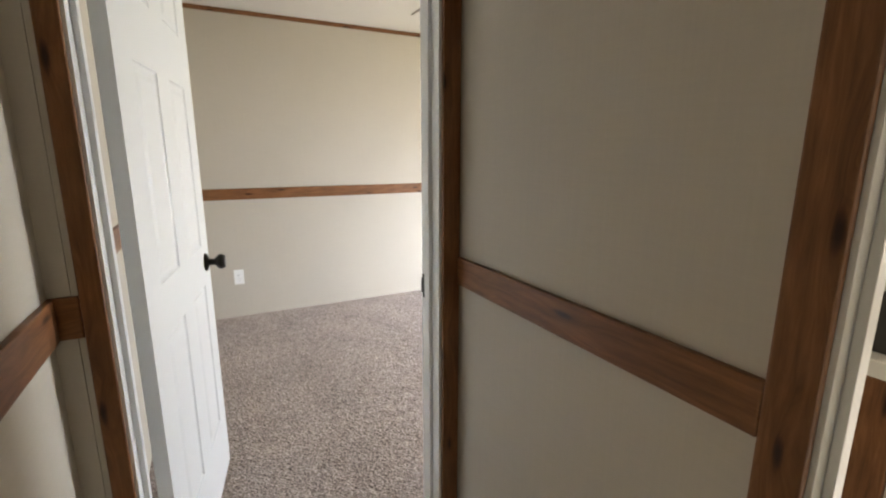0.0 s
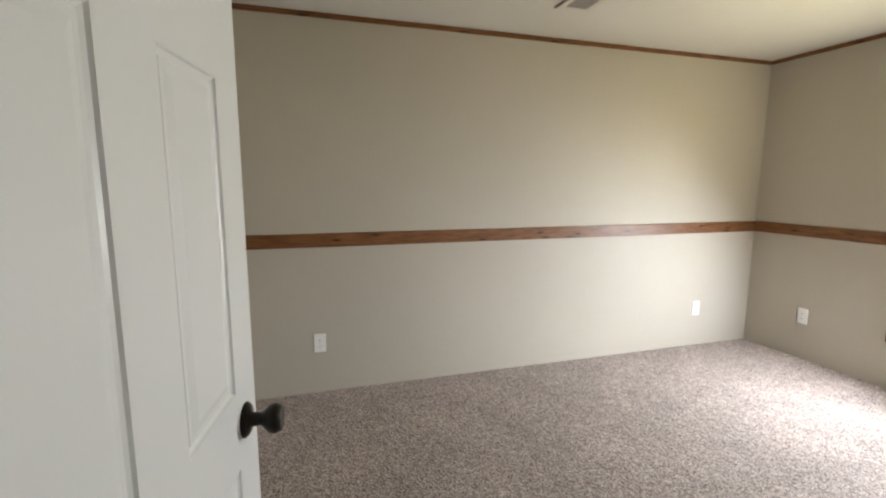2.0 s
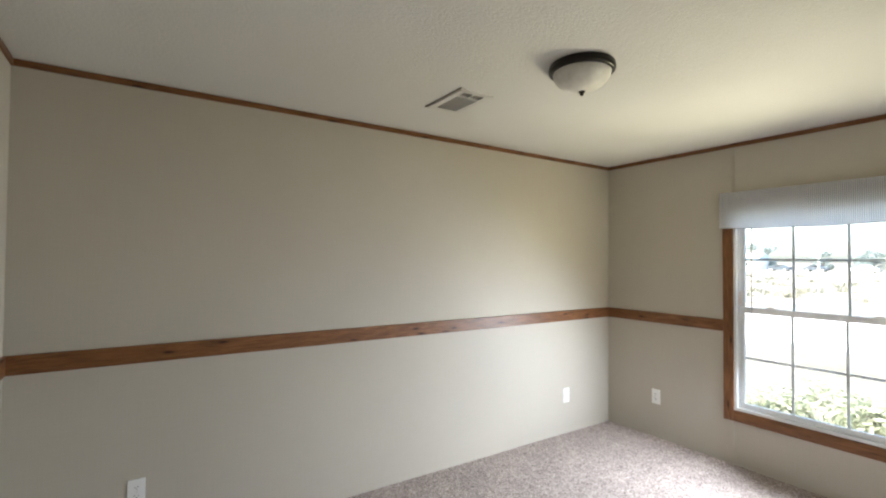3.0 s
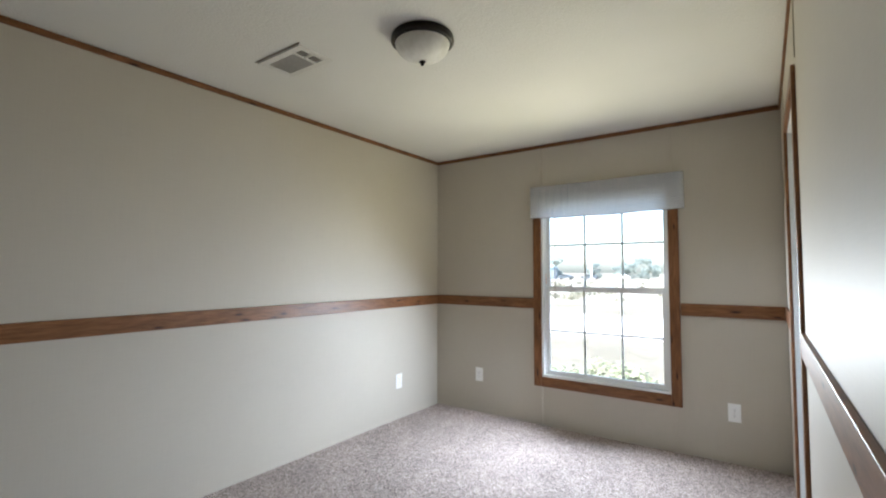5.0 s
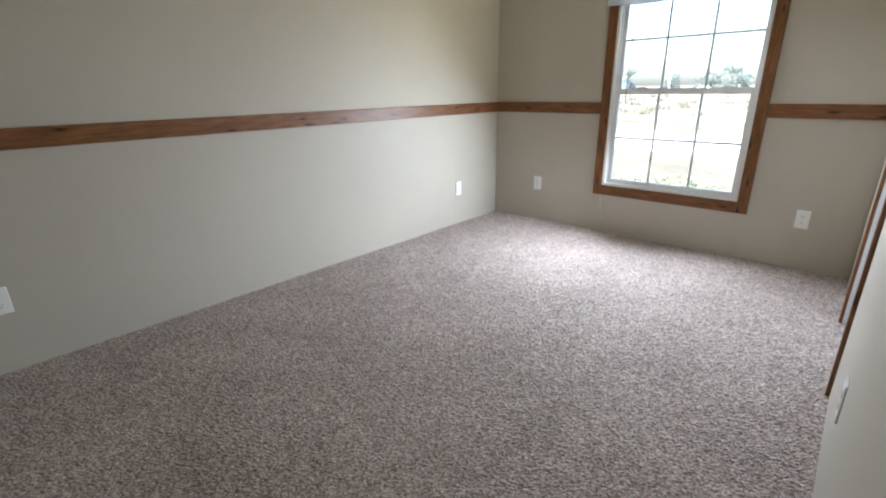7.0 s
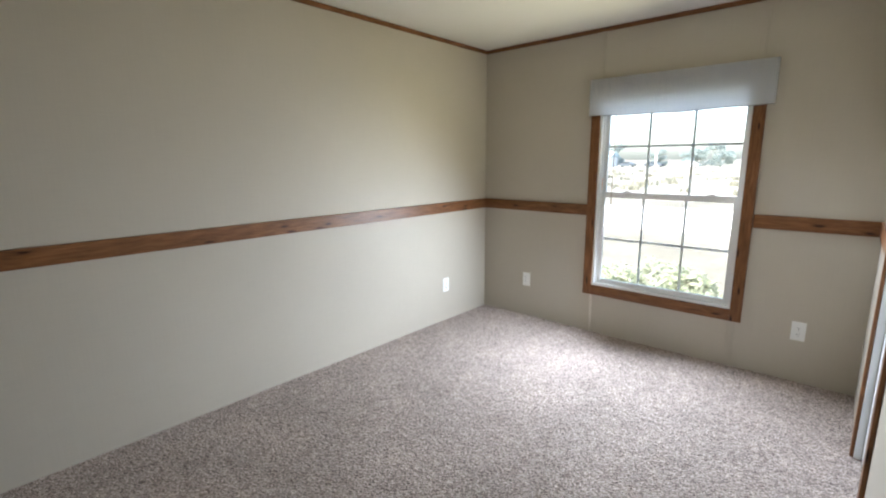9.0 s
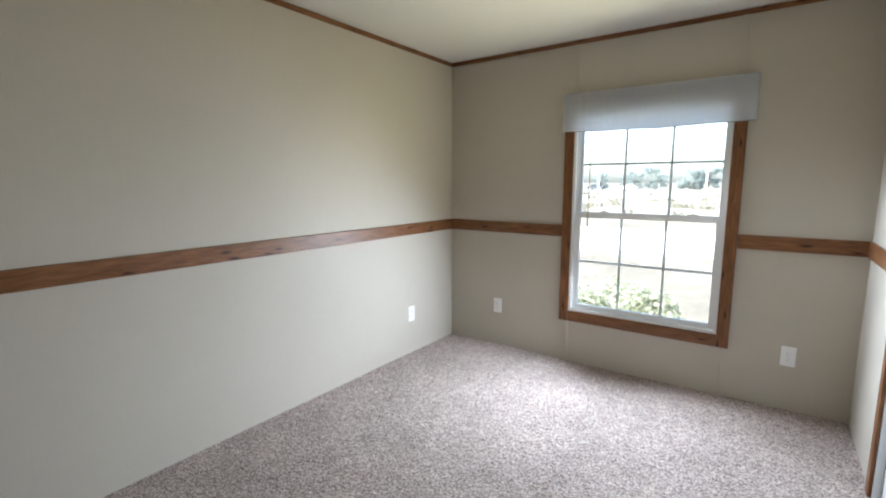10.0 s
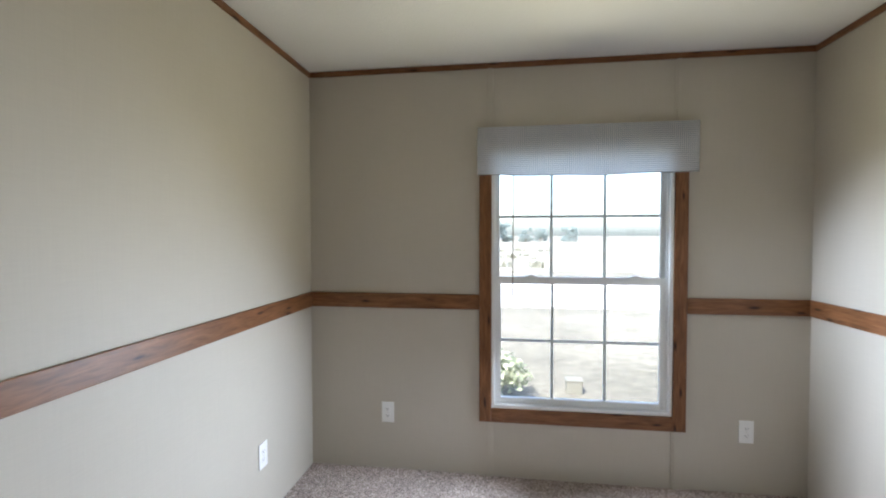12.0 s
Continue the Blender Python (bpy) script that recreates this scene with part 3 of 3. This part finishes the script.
def valance():
    """Soft fabric valance pulled over a board, slightly slack along its hem."""
    x0, x1, z0, z1, dep = 0.975, 2.108, 1.672, 1.932, 0.045
    e = thing("valance", pose((x0 + x1) / 2, 0, z0), "pale grey woven fabric window valance", "valance")
    cx, w = (x0 + x1) / 2, (x1 - x0) / 2
    bm = bmesh.new()
    nx, nz = 60, 12
    path = [(-w, 0.0), (-w, -dep + 0.006), (-w + 0.006, -dep)] + [(-w + 2 * w * i / nx, -dep) for i in range(1, nx)] + [(w - 0.006, -dep), (w, -dep + 0.006), (w, 0.0)]
    rows = []
    for k in range(nz + 1):
        v = k / nz
        row = []
        for x, y in path:
            u = x / w
            sag = -0.007 * (1 - v) * (math.cos(u * 2.2) + 0.25 * math.sin(u * 9))
            puff = (0.004 * math.sin(x * 17 + 1) + 0.003 * math.sin(x * 31)) * (1 - v) if abs(u) < 0.985 else 0
            row.append(bm.verts.new((x, y + puff if y < -0.03 else y, v * (z1 - z0) + sag)))
        rows.append(row)
    for a, b in zip(rows, rows[1:]):
        for i in range(len(path) - 1):
            bm.faces.new((a[i], a[i + 1], b[i + 1], b[i]))
    part("fabric", bm, FABRIC, e, smooth=True)
    part("board", boxes((-w + 0.004, w - 0.004, -dep + 0.004, 0, z1 - z0 - 0.014, z1 - z0 - 0.004)), WOOD_X, e)
    bm = bmesh.new()
    for i in range(len(path) - 1):
        (xa, ya), (xb, yb) = path[i], path[i + 1]
        if ya < -0.03 and yb < -0.03 and abs(xa - xb) > 1e-4:
            za, zb = (-0.007 * (math.cos(x / w * 2.2) + 0.25 * math.sin(x / w * 9)) for x in (xa, xb))
            pa, pb = (y + (0.004 * math.sin(x * 17 + 1) + 0.003 * math.sin(x * 31) if abs(x / w) < 0.985 else 0) for x, y in ((xa, ya), (xb, yb)))
            cyl(bm, (xa, pa, za), (xb, pb, zb), 0.0022, n=8)
    part("hem", bm, plain("hem_cord", (0.30, 0.30, 0.31), 0.9), e, "darker stitched hem")


valance()


def blind():
    e = thing("mini_blind", pose(1.53, 0.012, 1.76), "raised white mini blind with a hanging wand", "blind")
    part("headrail", boxes((-0.45, 0.45, -0.014, 0.014, 0.035, 0.062), bevel=0.002), VINYL, e)
    for k in range(9):
        part("slat", boxes((-0.445, 0.445, -0.012, 0.012, 0.016 + k * 0.002, 0.0172 + k * 0.002)), VINYL, e)
    bm = bmesh.new()
    cyl(bm, (-0.362, -0.017, -0.735), (-0.358, -0.017, 0.04), 0.0035, n=8)
    cyl(bm, (-0.362, -0.017, -0.745), (-0.362, -0.017, -0.70), 0.005, 0.004, n=8)
    part("wand", bm, WAND, e, "thin clear tilt wand")
    return e


blind()


# ---- outlets and switch ----
def outlet(m, group="duplex outlets", label="white duplex outlet with a plain cover plate"):
    """Local x along the wall, -y into the room, z up."""
    e = thing("outlet", m, label, "outlet", group)
    part("plate", boxes((-0.036, 0.036, -0.0055, 0, -0.059, 0.059), bevel=0.0025), PLATE, e)
    for z in (-0.0195, 0.0195):
        bm = bmesh.new()
        cyl(bm, (0, -0.0055, z), (0, -0.0075, z), 0.0155, n=24)
        for v in bm.verts:
            v.co.z = z + max(-0.0125, min(0.0125, v.co.z - z))
        rec = part("receptacle", bm, PLATE, e)
        part("slots", boxes((-0.0075, -0.0055, -0.0079, -0.0073, z - 0.002, z + 0.006), (0.0055, 0.0075, -0.0079, -0.0073, z - 0.001, z + 0.006),
                            (-0.002, 0.002, -0.0079, -0.0073, z - 0.009, z - 0.005)), SLOT, rec)
    bm = bmesh.new()
    cyl(bm, (0, -0.0055, 0), (0, -0.0068, 0), 0.003, n=12)
    part("screw", bm, STEEL, e)
    return e


o1 = outlet(pose(0.459, 0, 0.332))
copy_thing(o1, pose(2.367, 0, 0.327))
copy_thing(o1, pose(0, -0.557, 0.316, 0, 0, 90))
copy_thing(o1, pose(0, -3.538, 0.327, 0, 0, 90))
copy_thing(o1, pose(W, -2.08, 0.325, 0, 0, -90))


def switch(m):
    e = thing("light_switch", m, "white toggle light switch beside the doorway", "switch")
    part("plate", boxes((-0.036, 0.036, -0.0055, 0, -0.059, 0.059), bevel=0.0025), PLATE, e)
    bm = bmesh.new()
    box(bm, -0.004, 0.004, -0.022, -0.004, -0.004, 0.004, bevel=0.0012)
    bmesh.ops.rotate(bm, verts=bm.verts, cent=(0, -0.004, 0), matrix=Matrix.Rotation(radians(-24), 3, "X"))
    part("toggle", bm, PLATE, e)
    for z in (-0.03, 0.03):
        bm = bmesh.new()
        cyl(bm, (0, -0.0055, z), (0, -0.0066, z), 0.003, n=12)
        part("screw", bm, STEEL, e)


switch(pose(W, -2.985, 1.13, 0, 0, -90))


# ---- ceiling fixtures ----
def ceiling_lamp(x, y):
    e = thing("ceiling_light", pose(x, y, H), "unlit frosted glass dome ceiling light with a dark bronze ring", "ceiling light")
    bm = bmesh.new()
    lathe(bm, [(0.10, 0.0), (0.136, 0.0), (0.139, -0.006), (0.136, -0.014), (0.142, -0.020), (0.140, -0.030), (0.132, -0.036), (0.122, -0.036), (0.118, -0.028), (0.10, -0.02)], 56)
    part("ring", bm, BRONZE, e, "dark bronze ring", True)
    bm = bmesh.new()
    prof = [(0.123 * math.cos(a), -0.032 - 0.083 * math.sin(a)) for a in (i * math.pi / 2 / 14 for i in range(14))] + [(0.0, -0.115)]
    lathe(bm, prof, 48)
    part("shade", bm, FROST, e, "frosted alabaster glass dome", True)
    bm = bmesh.new()
    lathe(bm, [(0.0, -0.112), (0.014, -0.113), (0.015, -0.118), (0.008, -0.122), (0.009, -0.127), (0.005, -0.133), (0.0, -0.134)], 20)
    part("finial", bm, BRONZE, e, "dark bronze finial", True)


ceiling_lamp(1.322, -1.953)


def register(x0, x1, y0, y1):
    e = thing("ceiling_vent", pose((x0 + x1) / 2, (y0 + y1) / 2, H), "white metal ceiling air register with louvres", "vent")
    w, d = (x1 - x0) / 2, (y1 - y0) / 2
    bm = boxes((-w, w, -d, -d + 0.035, -0.012, 0), (-w, w, d - 0.035, d, -0.006, 0), (-w, -w + 0.035, -d + 0.035, d - 0.035, -0.008, 0), (w - 0.03, w, -d + 0.035, d - 0.035, -0.008, 0),
               (w - 0.095, w - 0.085, -d + 0.035, d - 0.035, -0.008, 0), bevel=0.002)
    part("frame", bm, STEEL, e)
    part("backing", boxes((-w + 0.035, w - 0.03, -d + 0.035, d - 0.035, -0.001, 0)), GREY, e)
    n = 11
    for i in range(n):
        y = -d + 0.042 + (2 * d - 0.084) * i / (n - 1)
        bm = boxes((-w + 0.035, w - 0.095, -0.0007, 0.0007, -0.0055, 0.0055))
        bm.transform(pose(0, y, -0.006, 40, 0, 0))
        part("slat", bm, STEEL, e)
    part("divider", boxes((w - 0.085, w - 0.03, -0.006, 0.006, -0.008, -0.001)), STEEL, e)
    # thin brown strip paints the shadow under the register's raised south edge
    part("lip", boxes((-w - 0.01, w + 0.012, -d - 0.007, -d - 0.002, -0.006, 0), bevel=0.001), plain("edge_shadow", (0.30, 0.27, 0.22), 0.8), e, "painted shadow line along the register edge")


register(0.49, 0.815, -2.235, -2.03)


# ---- bathroom sliver ----
def vanity():
    """Front faces +x."""
    e = thing("vanity", pose(3.565, -2.60, 0), "stained wood bathroom vanity with white doors and a pale marble top", "vanity")
    part("body", boxes((-0.51, -0.02, 0.0, 0.90, 0.09, 0.87), (-0.49, -0.07, 0.02, 0.88, 0.0, 0.09), bevel=0.003), WOOD_Z, e, "stained wood cabinet body")
    for y in (0.012, 0.455):
        dr = part("door", boxes((-0.02, 0.0, y, y + 0.43, 0.10, 0.86), bevel=0.006), WHITE, e, "white door")
        bm = bmesh.new()
        cyl(bm, (0.0, y + 0.36, 0.72), (0.024, y + 0.36, 0.72), 0.007, 0.013, 16)
        part("knob", bm, BRONZE, dr)
    part("top", boxes((-0.52, 0.015, -0.01, 0.91, 0.87, 0.905), bevel=0.006), COUNTER, e, "pale marble top")


def counter_bin(m):
    e = thing("counter_bin", m, "dark grey plastic bin on the bathroom counter", "bin")
    bm = bmesh.new()
    g = [[(-0.11, -0.16, 0.0), (0.11, -0.16, 0.0), (0.11, 0.16, 0.0), (-0.11, 0.16, 0.0)], [(-0.13, -0.18, 0.14), (0.13, -0.18, 0.14), (0.13, 0.18, 0.14), (-0.13, 0.18, 0.14)],
         [(-0.12, -0.17, 0.14), (0.12, -0.17, 0.14), (0.12, 0.17, 0.14), (-0.12, 0.17, 0.14)], [(-0.10, -0.15, 0.008), (0.10, -0.15, 0.008), (0.10, 0.15, 0.008), (-0.10, 0.15, 0.008)]]
    v = [[bm.verts.new(p) for p in r] for r in g]
    bm.faces.new(v[0][::-1])
    bm.faces.new(v[3])
    for a, c in zip(v, v[1:]):
        for k in range(4):
            bm.faces.new((a[k], a[(k + 1) % 4], c[(k + 1) % 4], c[k]))
    part("tub", bm, SLOT, e)
    part("rim", boxes((-0.14, -0.128, -0.19, 0.19, 0.13, 0.15), (0.128, 0.14, -0.19, 0.19, 0.13, 0.15), (-0.128, 0.128, -0.19, -0.178, 0.13, 0.15), (-0.128, 0.128, 0.178, 0.19, 0.13, 0.15), bevel=0.003), STEEL, e, "paler rim")


counter_bin(pose(3.41, -2.40, 0.905))


# ---- outdoors ----
def sheet(name, x0, x1, y0, y1, z, material, label):
    bm = bmesh.new()
    bm.faces.new([bm.verts.new(p) for p in ((x0, y0, z), (x1, y0, z), (x1, y1, z), (x0, y1, z))])
    return structure(name, bm, material, label, name)


sheet("ground", -1500, 1500, -1500, 1500, GROUND, GRASS, "patchy dry grass reaching the horizon")
structure("road", boxes((-300, 300, 10.6, 17.5, GROUND - 0.02, GROUND + 0.03)), ROAD, "pale gravel road across the grass", "road")
structure("ground_field", boxes((-400, 400, 23, 138, GROUND - 0.02, GROUND + 0.03)), FIELD, "wide field of pale dry grass beyond the road", "ground")


def scrub():
    """Low dry tufts scattered over the field."""
    rng = random.Random(8)
    bm = bmesh.new()
    for _ in range(90):
        y = rng.uniform(26, 75)
        x = rng.uniform(-0.62, 0.12) * y
        h = rng.uniform(0.18, 0.5)
        for _ in range(24):
            px, py = x + rng.gauss(0, h * 0.9), y + rng.gauss(0, h * 0.7)
            a, w = rng.uniform(0, 3.14), h * rng.uniform(0.12, 0.3)
            top = h * rng.uniform(0.5, 1.0)
            d = Vector((math.cos(a), math.sin(a), 0)) * w
            base = Vector((px, py, GROUND + 0.02))
            lean = Vector((rng.gauss(0, 0.2) * h, rng.gauss(0, 0.2) * h, top))
            bm.faces.new([bm.verts.new(p) for p in (base - d, base + d, base + lean + d * 0.4, base + lean - d * 0.4)])
    tagged(mesh_ob("scrub", bm, SCRUB), "tufts of dry tan scrub dotted over the field", "scrub", kind="stuff")


scrub()


def leaves(bm, centre, radius, count, size, rng, squash=0.8):
    for _ in range(count):
        v = Vector((rng.gauss(0, 1), rng.gauss(0, 1), rng.gauss(0, 1)))
        v.normalize()
        p = Vector(centre) + Vector((v.x, v.y, v.z * squash)) * radius * rng.uniform(0.45, 1.0)
        a = Vector((rng.gauss(0, 1), rng.gauss(0, 1), rng.gauss(0, 0.6))).normalized()
        b = a.cross(Vector((rng.gauss(0, 1), rng.gauss(0, 1), rng.gauss(0, 1)))).normalized()
        s = size * rng.uniform(0.6, 1.3)
        q = [p - a * s, p - b * s * 0.45 + a * s * 0.1, p + a * s, p + b * s * 0.45 + a * s * 0.1]
        bm.faces.new([bm.verts.new(c) for c in q])


def shrub(x, y, r, h, seed):
    rng = random.Random(seed)
    e = thing("shrub", pose(x, y, GROUND), "leafy pale green shrub growing outside the window", "shrub")
    bm = bmesh.new()
    tips = []
    for i in range(16):
        a, k = rng.uniform(0, 6.28), rng.uniform(0.3, 1.0)
        tip = (math.cos(a) * r * k, math.sin(a) * r * k * 0.8, h * rng.uniform(0.55, 0.98))
        cyl(bm, (math.cos(a) * 0.06, math.sin(a) * 0.06, -0.03), tip, 0.012, 0.004, 6)
        tips.append(tip)
    part("stems", bm, BARK, e)
    bm = bmesh.new()
    for t in tips:
        leaves(bm, (t[0], t[1], t[2] * 0.85), 0.24, 130, 0.045, rng)
        leaves(bm, (t[0] * 0.7, t[1] * 0.7, t[2] * 0.5), 0.24, 60, 0.05, rng)
    part("foliage", bm, LEAF, e)


shrub(0.45, 3.3, 0.85, 0.55, 5)


def utility_box(x, y):
    e = thing("utility_box", pose(x, y, GROUND), "small tan utility box on the lawn", "utility box")
    part("body", boxes((-0.10, 0.10, -0.09, 0.09, 0, 0.16), bevel=0.012), UTIL, e)
    part("lid", boxes((-0.11, 0.11, -0.10, 0.10, 0.16, 0.18), bevel=0.008), UTIL, e)


utility_box(2.0, 3.55)


def tree(x, y, h, seed):
    rng = random.Random(seed)
    e = thing("tree", pose(x, y, GROUND), "broad tree far across the field, its green paled by painted haze", "tree", "distant trees")
    bm = bmesh.new()
    cyl(bm, (0, 0, -0.1), (0.1, 0, h * 0.5), h * 0.032, h * 0.018, 8)
    tips = []
    for i in range(9):
        a = i * 2.4 + rng.uniform(-0.4, 0.4)
        tip = (math.cos(a) * h * rng.uniform(0.18, 0.42), math.sin(a) * h * rng.uniform(0.18, 0.42), h * rng.uniform(0.10, 0.88))
        cyl(bm, (0.05, 0, h * rng.uniform(0.1, 0.4)), tip, h * 0.012, h * 0.004, 6)
        tips.append(tip)
    part("trunk", bm, BARK, e)
    bm = bmesh.new()
    for t in tips + [(0, 0, h * 0.75), (0, 0, h * 0.45), (h * 0.3, 0, h * 0.18), (-h * 0.3, 0, h * 0.18)]:
        leaves(bm, t, h * rng.uniform(0.16, 0.26), 150, h * 0.048, rng, 0.75)
    part("crown", bm, TREELEAF, e)


_rng = random.Random(11)
for i in range(34):
    tree(-185 + i * 6.2 + _rng.uniform(-2, 2), 140 + _rng.uniform(-12, 25), _rng.uniform(4.2, 6.8) + (3.5 if i in (17, 18, 19) else 0), 40 + i)


def car(x, y, rz, paintm, label):
    e = thing("car", pose(x, y, GROUND, 0, 0, rz), label, "car", "parked cars")
    bm = bmesh.new()
    prof = [(-2.2, 0.35), (-2.2, 0.8), (-1.9, 0.95), (-1.2, 1.0), (-0.7, 1.42), (0.9, 1.45), (1.5, 1.0), (2.1, 0.92), (2.2, 0.7), (2.2, 0.35)]
    va = [bm.verts.new((px, -0.85, pz)) for px, pz in prof]
    vb = [bm.verts.new((px, 0.85, pz)) for px, pz in prof]
    bm.faces.new(va)
    bm.faces.new(vb[::-1])
    for i in range(len(prof)):
        j = (i + 1) % len(prof)
        bm.faces.new((va[j], va[i], vb[i], vb[j]))
    bmesh.ops.recalc_face_normals(bm, faces=bm.faces)
    bmesh.ops.bevel(bm, geom=list(bm.edges), offset=0.05, segments=2, affect="EDGES")
    part("body", bm, paintm, e)
    for s in (-1, 1):
        part("side_window", boxes((-0.65, 0.9, s * 0.855 - 0.01, s * 0.855 + 0.01, 1.02, 1.34), bevel=0.01), DARKGLASS, e)
        for wx in (-1.35, 1.35):
            bm = bmesh.new()
            cyl(bm, (wx, s * 0.72, 0.33), (wx, s * 0.88, 0.33), 0.33, n=20)
            wh = part("wheel", bm, RUBBER, e)
            bm = bmesh.new()
            cyl(bm, (wx, s * 0.88, 0.33), (wx, s * 0.90, 0.33), 0.19, n=16)
            part("rim", bm, STEEL, wh)


car(-27.5, 118, 3, CARWHITE, "white parked car at the edge of the field")
car(-42, 117.5, -2, CARBLUE, "dark blue parked car at the edge of the field")
car(-35.5, 118.5, 178, CARBLUE, "dark blue parked car at the edge of the field")


def post(x, y):
    e = thing("fence_post", pose(x, y, GROUND), "tall white wooden post across the field", "post", "white posts")
    part("shaft", boxes((-0.13, 0.13, -0.13, 0.13, 0, 4.6), bevel=0.01), HOUSE, e)
    part("cap", boxes((-0.17, 0.17, -0.17, 0.17, 4.6, 4.72), bevel=0.02), HOUSE, e)


for px in (-88, -72, -54, -34, -10):
    post(px, 113 + (px % 3))


def far_house(x, y):
    e = thing("house", pose(x, y, GROUND), "long low white house with a teal metal roof far off", "house")
    part("wall", boxes((-9, 9, -3.5, 3.5, 0, 2.7)), HOUSE, e)
    bm = bmesh.new()
    v = [bm.verts.new(p) for p in ((-9.4, -4, 2.7), (9.4, -4, 2.7), (9.4, 4, 2.7), (-9.4, 4, 2.7), (-9.4, 0, 4.2), (9.4, 0, 4.2))]
    for q in ((0, 1, 5, 4), (2, 3, 4, 5), (0, 4, 3), (1, 2, 5), (0, 3, 2, 1)):
        bm.faces.new([v[i] for i in q])
    part("roof", bm, ROOFM, e)
    for wx in (-6.5, -3, 3, 6.5):
        w_ = part("window", boxes((wx - 0.6, wx + 0.6, -3.54, -3.5, 0.9, 2.1)), VINYL, e)
        part("pane", boxes((wx - 0.5, wx + 0.5, -3.56, -3.54, 1.0, 2.0)), DARKGLASS, w_)
    part("door", boxes((-0.5, 0.5, -3.54, -3.5, 0, 2.05)), CARBLUE, e)


far_house(-58, 127)
vanity()
